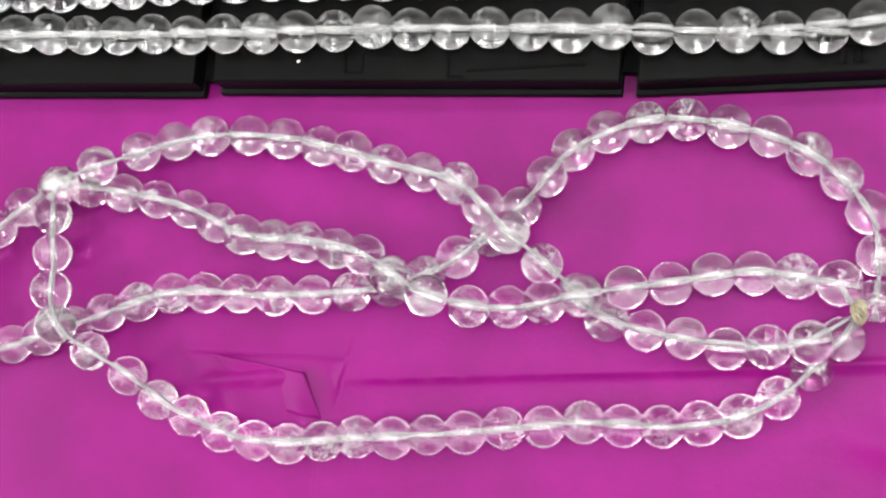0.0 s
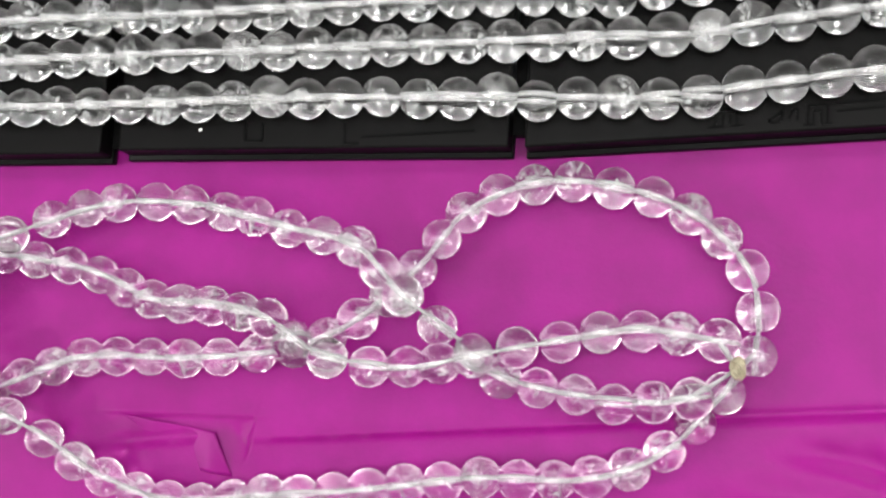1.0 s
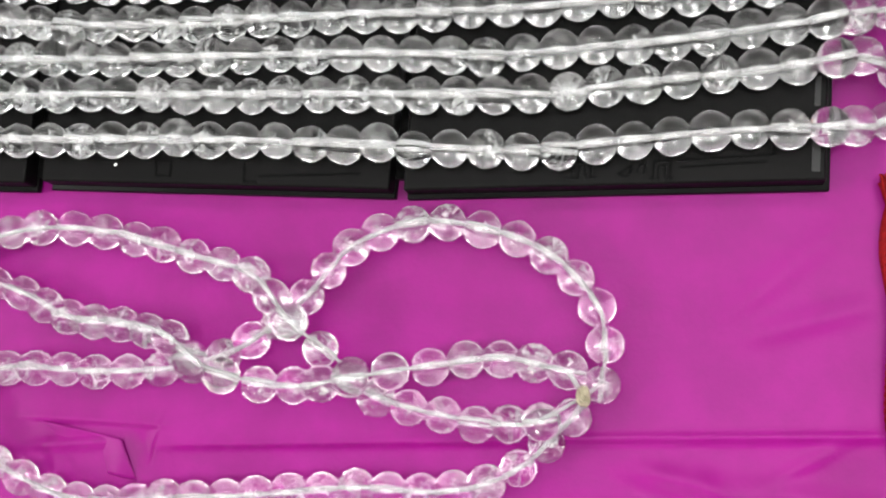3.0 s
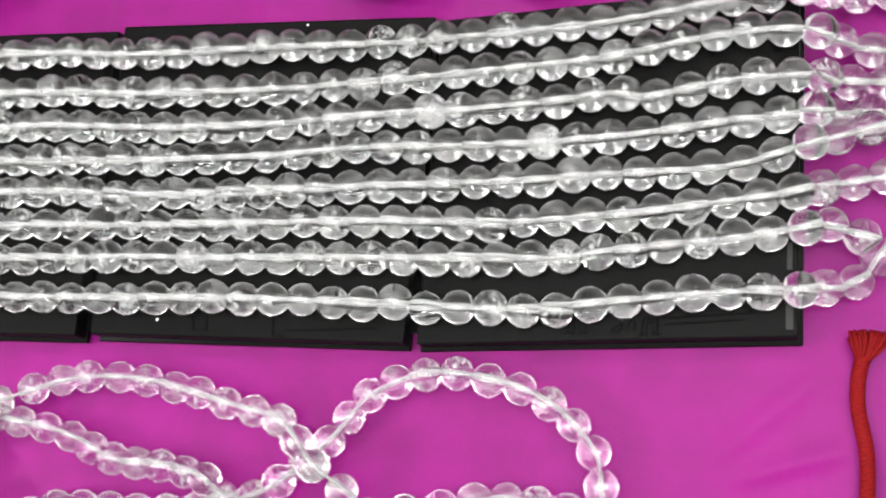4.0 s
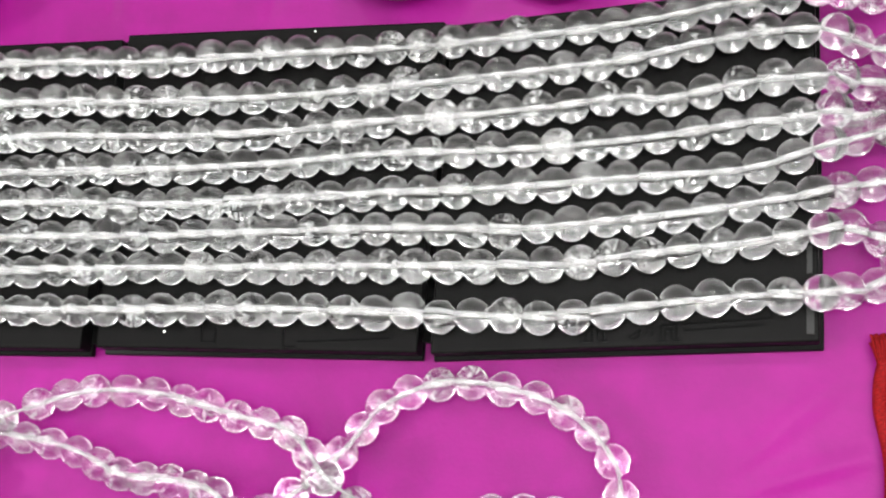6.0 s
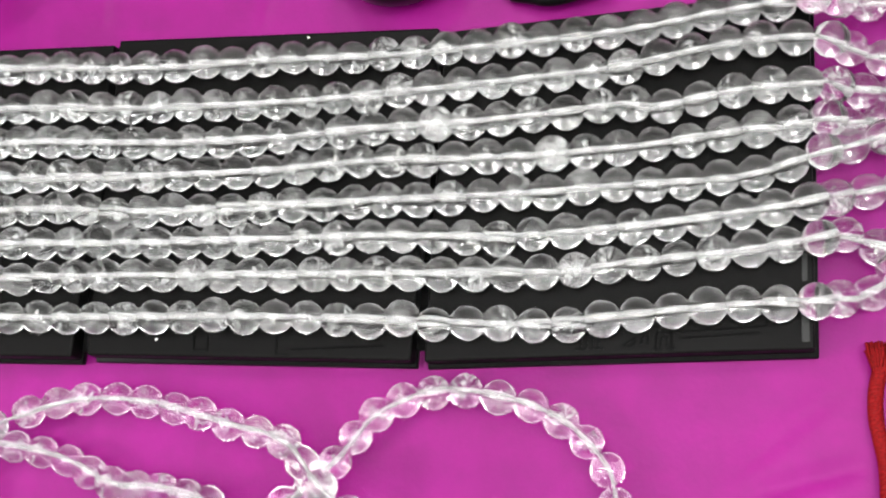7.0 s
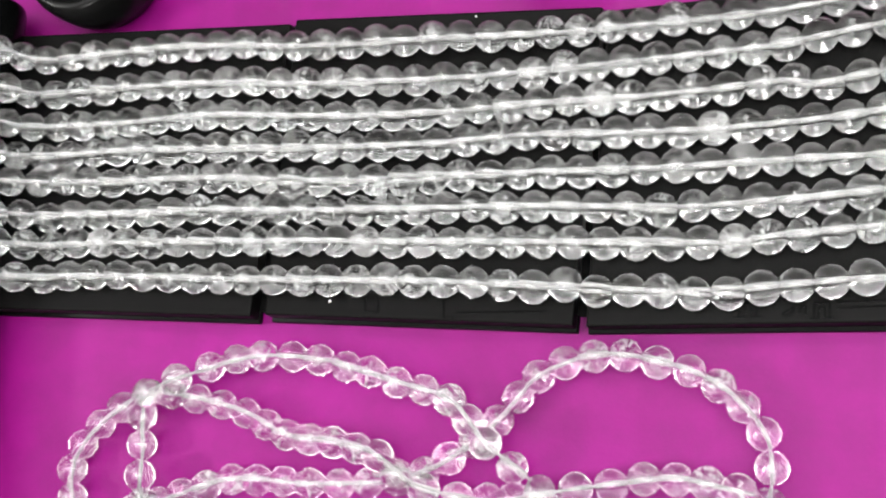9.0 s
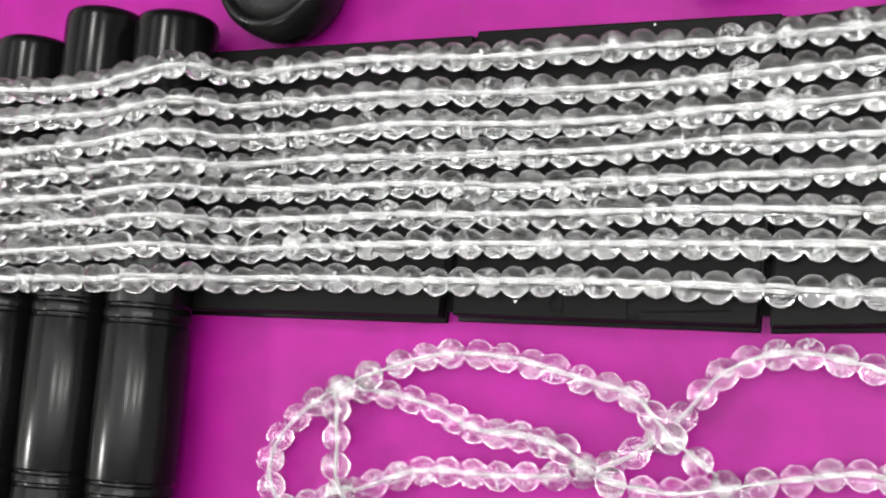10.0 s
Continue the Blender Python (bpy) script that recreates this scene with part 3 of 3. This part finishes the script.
# the folded strands, from the tubes over the cases and down to the cloth: (x, y, z) in millimetres
STRANDS = {
    "a": [(-232, 85.9, 32), (-204, 86.3, 32), (-189, 88.3, 30.4), (-175, 91, 32), (-159, 95, 22), (-145, 97, 12.4), (-120, 99.9, 12), (-95, 101.9, 12), (-58, 102.2, 12), (-24, 104.4, 12), (8, 106, 12), (38, 108.8, 12), (68, 112.4, 12), (96, 118, 12),
          (109, 120.3, 11.5), (121, 121.8, 7), (134, 122.9, 4.2), (146, 123, 4.2), (158, 122, 4.2)],
    "b": [(-231, 75, 32), (-203, 77, 32), (-188, 78.4, 30.4), (-174, 80.4, 32), (-158, 84, 22), (-144, 86.3, 12.4), (-119, 88.6, 12), (-90, 90.6, 12), (-56, 91.1, 12), (-23, 92.8, 12), (9, 95.7, 12), (39, 99.3, 12), (68, 103.3, 12), (96, 109.4, 12),
          (110, 110.9, 11.5), (121, 110.2, 7), (128, 108.9, 4.4), (136, 108.2, 4.2), (142, 109.6, 4.2), (147, 114.5, 4.2), (150, 120.5, 7.5)],
    "c": [(-229, 63.8, 32), (-201, 67.1, 32), (-187, 69, 30.4), (-173, 71.2, 32), (-157, 74, 22), (-143, 76, 12.4), (-117, 77.9, 12), (-90, 81.1, 12), (-55, 81.5, 12), (-22, 83.4, 12), (10, 86.9, 12), (40, 89.5, 12), (69, 93.6, 12), (77, 93.1, 12), (97, 97.4, 12),
          (110, 99.1, 11.6), (122, 99.8, 7), (137, 100, 4.2), (152, 100, 4.2), (172, 99, 4.2)],
    "d": [(-227, 56.3, 32), (-199, 59.1, 32), (-185, 60.6, 30.4), (-172, 62.5, 32), (-156, 65, 22), (-142, 67, 12.4), (-116, 69.7, 12), (-88, 71, 12), (-54, 72.5, 12), (-21, 74.8, 12), (10, 78.2, 12), (41, 79.8, 12), (70, 82.7, 12), (97, 87.3, 12), (111, 89.3, 11.5), (119, 90.9, 8), (126, 91.6, 4.6), (133, 93.0, 4.2)],
    "e": [(-226, 47.8, 32), (-198, 50.4, 32), (-184, 52.2, 30.4), (-171, 54.2, 32), (-155, 57, 22), (-141, 58.8, 12.4), (-115, 60.4, 12), (-87, 62.6, 12), (-52, 63, 12), (-20, 65.6, 12), (12, 68.2, 12), (42, 70.2, 12), (70, 73.3, 12), (98, 76.2, 12), (111, 80.3, 11.5), (124, 85.3, 8), (134, 88.8, 7), (146, 91.6, 5), (156, 93, 4.2), (172, 94, 4.2)],
    "f": [(-224, 38.8, 32), (-196, 42.2, 32), (-182, 43.8, 30.4), (-169, 45.6, 32), (-154, 47.4, 22), (-140, 48.9, 12.4), (-113, 51, 12), (-85, 53.4, 12), (-51, 54.8, 12), (-19, 57, 12), (12, 59, 12), (42, 59.9, 12), (71, 63.1, 12), (98, 67.4, 12), (112, 70.2, 11.4), (125, 74.2, 6.5), (137, 77, 4.2), (154, 80, 4.2), (172, 86, 4.2)],
    "g": [(-222, 31, 32), (-194, 34.1, 32), (-180, 35.4, 30.4), (-168, 36.6, 32), (-152, 38.6, 22), (-138, 40, 12.4), (-112, 42.3, 12), (-84, 44.3, 12), (-50, 46.1, 12), (-18, 47.8, 12), (14, 49.4, 12), (43, 51, 12), (58, 51.7, 12), (72, 54.3, 12), (99, 58.4, 12), (112, 61.1, 11.4), (122, 63.6, 7.5), (130, 62.4, 4.8), (135.5, 60.8, 4.2)],
    "h": [(-220, 22.8, 32), (-192, 24.6, 32), (-179, 25.6, 30.4), (-166, 26.6, 32), (-151, 28.9, 22), (-137, 30.6, 12.4), (-110, 32.6, 12), (-82, 33.6, 12), (-48, 35.5, 12), (-16, 37.1, 12), (15, 37.9, 12), (44, 38.3, 12), (59, 39.5, 12), (72, 41.7, 12), (99, 45.7, 12), (112, 47.1, 11.4), (119, 48, 9), (126, 49.4, 5), (131, 52, 4.2), (134, 56, 4.2), (136.4, 60.3, 4.2)],
}
PHASE = {"a": 106, "b": 110.2, "c": 112.6, "d": 110.3, "e": 109.8, "f": 114.7, "g": 117.0, "h": 108.2}
# the clouded stones of each strand, by their place along it
MILKY = {"a": (112,), "c": (22,), "d": (51,), "g": (60, -37, -117)}
GURU = {"g": (140.3, 61.0, 4.2)}


def laid(p):
    """Lift a place of a strand until its bead lies on the case or tube below."""
    z = 0.0120 if -0.158 < p.x < 0.1163 else 0.0
    # down over the two edges of the last case
    for x, edge in ((0.1163, 0.0078), (0.1194, 0.0032)):
        if 0 <= p.x - x < 0.0043:
            z = max(z, edge + math.sqrt(0.0043 ** 2 - (p.x - x) ** 2))
    for xc in (-0.1685, -0.1975, -0.2265):
        if abs(p.x - xc) < 0.0170:
            z = max(z, 0.0136 + math.sqrt(0.0184 ** 2 - (p.x - xc) ** 2))
    return Vector((p.x, p.y, max(p.z, z)))


def folded_strand(first, second, label):
    root = new("bead_strand")
    for key in (first, second):
        fine = [laid(p) for p in spline([Vector(p) / 1000 for p in STRANDS[key]], 24)]
        run = [0.0]
        for a, b in zip(fine, fine[1:]):
            run.append(run[-1] + (b - a).length)
        at = next(i for i, p in enumerate(fine) if p.x * 1000 >= PHASE[key])
        pitch = 0.00820
        s = run[at] % pitch
        j = 0
        while s < run[-1]:
            while j < len(run) - 2 and run[j + 1] < s:
                j += 1
            t = (s - run[j]) / max(run[j + 1] - run[j], 1e-9)
            p = fine[j].lerp(fine[j + 1], t)
            size = 0.00443 * bead_rng.uniform(0.955, 1.035)
            # each bead rests on the case by its own radius
            wob = Vector((0, bead_rng.gauss(-0.00030, 0.00030), size - 0.00392 + bead_rng.uniform(0.0, 0.00006)))
            add_bead(root, p + wob, fine[j + 1] - fine[j], size, any(abs(p.x * 1000 - x) < 4.1 for x in MILKY.get(key, ())),
                     WEIGHTS if 0.02 < p.x < 0.119 else GLOW_AND_FLAWS)
            s += pitch
        part("cord", tube_mesh(cord_wobble(fine[::3] + [fine[-1]], 0.0003, ord(key)), 0.00036, 8), CORD, root, "thin white cotton cord")
        if key in GURU:
            g = Vector(GURU[key]) / 1000
            add_bead(root, g, Vector((1, 0.15, 0)), 0.0044)
            part("cord", tube_mesh([fine[-1], g, g + Vector((0.006, 0.0008, -0.001))], 0.0004, 8), CORD, root)
    return tagged(root, label, "bead strand", "folded bead strands")


folded_strand("a", "b", "folded strand of clear crystal beads on white cord")
folded_strand("c", "f", "folded strand of clear crystal beads on white cord")
folded_strand("d", "e", "folded strand of clear and milky crystal beads on white cord")
folded_strand("g", "h", "folded strand of clear crystal beads tied off with a yellow tassel")


# ---- black tubes lying side by side ----
def tube(xc, end, label):
    r = 14.0
    prof = [(0, -125), (10.5, -125), (12.8, -124), (13.6, -121.5), (13.7, -41.5), (13.2, -41.2), (13.2, -40.2), (13.8, -39.8), (13.8, -37.6), (13.2, -37.2), (13.2, -36.2), (r, -35.8), (r, 12.6), (13.3, 13.0), (13.3, 14.2), (13.9, 14.6),
            (13.9, 17.6), (13.2, 18.0), (13.2, 19.0), (13.8, 19.5), (13.8, end - 4), (13.2, end - 1.6), (11.5, end - 0.3), (9.5, end), (0, end)]
    root = new("black_tube")
    cuts = ((0, 8, "end_cap"), (7, 15, "barrel"), (14, len(prof), "cap"))
    turn = Matrix.Rotation(radians(-90), 4, "X")
    for lo, hi, name in cuts:
        bm = lathe_mesh([(a / 1000, b / 1000) for a, b in prof[lo:hi]], 56)
        bm.transform(turn)
        ob = part(name, bm, TUBE, root)
        md = ob.modifiers.new("soft_edges", "BEVEL")
        md.width, md.segments, md.limit_method, md.angle_limit = 0.00025, 2, "ANGLE", radians(25)
    root.matrix_world = Matrix.Translation((xc / 1000, 0, r / 1000)) @ Matrix.Rotation(radians(2.3), 4, "Z")
    return tagged(root, label, "tube", "black tubes side by side")


tube(-168.5, 115.5, "satin black round tube lying under the bead strands")
tube(-197.5, 117.5, "satin black round tube lying under the bead strands")
tube(-226.5, 108.0, "shorter satin black round tube lying under the bead strands")


# ---- round black jars and a curved black piece behind the cases ----
def jar(x, y, radius, height, label):
    root = new("black_jar")
    k = radius
    outer = [(0, 0), (k * 0.8, 0), (k * 0.86, 0.6), (k * 0.97, height * 0.3), (k, height * 0.55), (k * 0.985, height * 0.8), (k * 0.93, height * 0.95), (k * 0.86, height), (k * 0.80, height * 0.97), (k * 0.76, height * 0.88)]
    lid = [(k * 0.765, height * 0.89), (k * 0.74, height * 0.86), (k * 0.55, height * 0.90), (k * 0.28, height * 0.98), (0, height)]
    for name, prof in (("body", outer), ("lid", lid)):
        part(name, lathe_mesh([(a / 1000, b / 1000) for a, b in prof], 64), JAR, root)
    root.location = (x / 1000, y / 1000, 0)
    return tagged(root, label, "jar")


jar(-136.5, 128.5, 20.5, 22, "round glossy black jar with a rolled rim on the cloth")
jar(7.5, 139.5, 18.5, 18, "round glossy black jar with a domed lid on the cloth")


def curved_piece():
    bm = bmesh.new()
    rings = []
    path = spline([Vector(p) / 1000 for p in ((37.5, 126.0, 0), (42, 129.5, 0), (50, 134, 0), (59, 140.5, 0), (66, 150, 0), (69, 163, 0))], 6)
    n, sides = len(path), 18
    for i, mid in enumerate(path):
        t = i / (n - 1)
        d = (path[min(i + 1, n - 1)] - path[max(i - 1, 0)]).normalized()
        side = Vector((-d.y, d.x, 0))
        w = 0.0022 + 0.0125 * math.sin(math.pi * min(0.5, t * 0.75)) ** 0.9
        hgt = 0.0018 + 0.0035 * min(1, t * 2)
        rings.append([bm.verts.new(mid + side * w * math.cos(2 * math.pi * k / sides) + Vector((0, 0, hgt * (1 + math.sin(2 * math.pi * k / sides))))) for k in range(sides)])
    for a, b in zip(rings, rings[1:]):
        for k in range(sides):
            bm.faces.new((a[k], a[(k + 1) % sides], b[(k + 1) % sides], b[k]))
    bm.faces.new(rings[0][::-1])
    bm.faces.new(rings[-1])
    bmesh.ops.recalc_face_normals(bm, faces=bm.faces)
    return tagged(mesh_object("black_ring_stand", bm, JAR), "curved black stand with a blunt tip, behind the cases", "stand")


curved_piece()


# ---- red cord with a frayed end, yellow tassel ----
def red_cord():
    root = new("red_cord")
    path = spline([Vector(p) / 1000 for p in ((132.2, 33.5, 1.9), (131.3, 28, 1.8), (131.4, 22, 1.8), (132.6, 16.5, 1.8), (133.8, 11, 1.8), (134.3, 4, 1.8), (134.2, -4, 1.8), (134.8, -14, 1.8), (137.5, -24, 1.8), (142, -34, 1.8), (149, -43, 1.8))], 30)
    # three plies laid round each other
    for k in range(3):
        pts = []
        for i, p in enumerate(path):
            d = (path[min(i + 1, len(path) - 1)] - path[max(i - 1, 0)]).normalized()
            s = Vector((-d.y, d.x, 0))
            a = i * 0.42 + k * 2.0944
            pts.append(p + (s * math.cos(a) * 0.9 + Vector((0, 0, math.sin(a) * 0.75))) / 1000)
        part("ply", tube_mesh(pts, 0.00098, 8), RED, root)
    rnd = random.Random(3)
    bm = bmesh.new()
    for k in range(220):
        u, v = rnd.uniform(-1, 1), rnd.random()
        a = Vector((132.2 + u * 1.5, 32.5, 0.8 + v * 2.2))
        b = Vector((133.1 + u * 3.7, 36.2 + rnd.uniform(-0.6, 0.6), 0.6 + v * 3.0))
        c = Vector((133.3 + u * 4.7, 39.3 + rnd.uniform(-1.3, 0.7) - 0.7 * u * u, 0.4 + v * 2.8))
        pts = spline([q / 1000 for q in (a, b, c)], 4)
        t = tube_mesh(pts, 0.00028, 4)
        me = bpy.data.meshes.new("x")
        t.to_mesh(me)
        t.free()
        bm.from_mesh(me)
        bpy.data.meshes.remove(me)
    part("frayed_end", bm, RED, root, "frayed red thread ends")
    return tagged(root, "twisted red cotton cord with a frayed end, lying on the cloth", "cord")


red_cord()


def yellow_tassel():
    root = new("yellow_tassel")
    prof = [(0, 0), (1.3, 0.2), (2.0, 1.2), (2.2, 2.6), (1.9, 4.0), (1.5, 4.8), (1.9, 5.6), (2.2, 7), (0, 7.2)]
    bm = lathe_mesh([(a / 1000, b / 1000) for a, b in prof], 20)
    bm.transform(Matrix.Translation((0.1440, 0.0615, 0.0023)) @ Matrix.Rotation(radians(8), 4, "Z") @ Matrix.Rotation(radians(90), 4, "Y"))
    part("wrapped_head", bm, YELLOW, root)
    rnd = random.Random(5)
    for k in range(14):
        u = rnd.uniform(-1, 1)
        pts = spline([Vector(q) / 1000 for q in ((150.5, 62.4 + u, 2.2), (158, 63 + u * 3, 1.2 + rnd.random()), (168, 63.5 + u * 5, 0.6 + rnd.random()))], 5)
        part("thread", tube_mesh(pts, 0.0004, 5), YELLOW, root)
    return tagged(root, "small yellow thread tassel tied to the end bead", "tassel")


yellow_tassel()
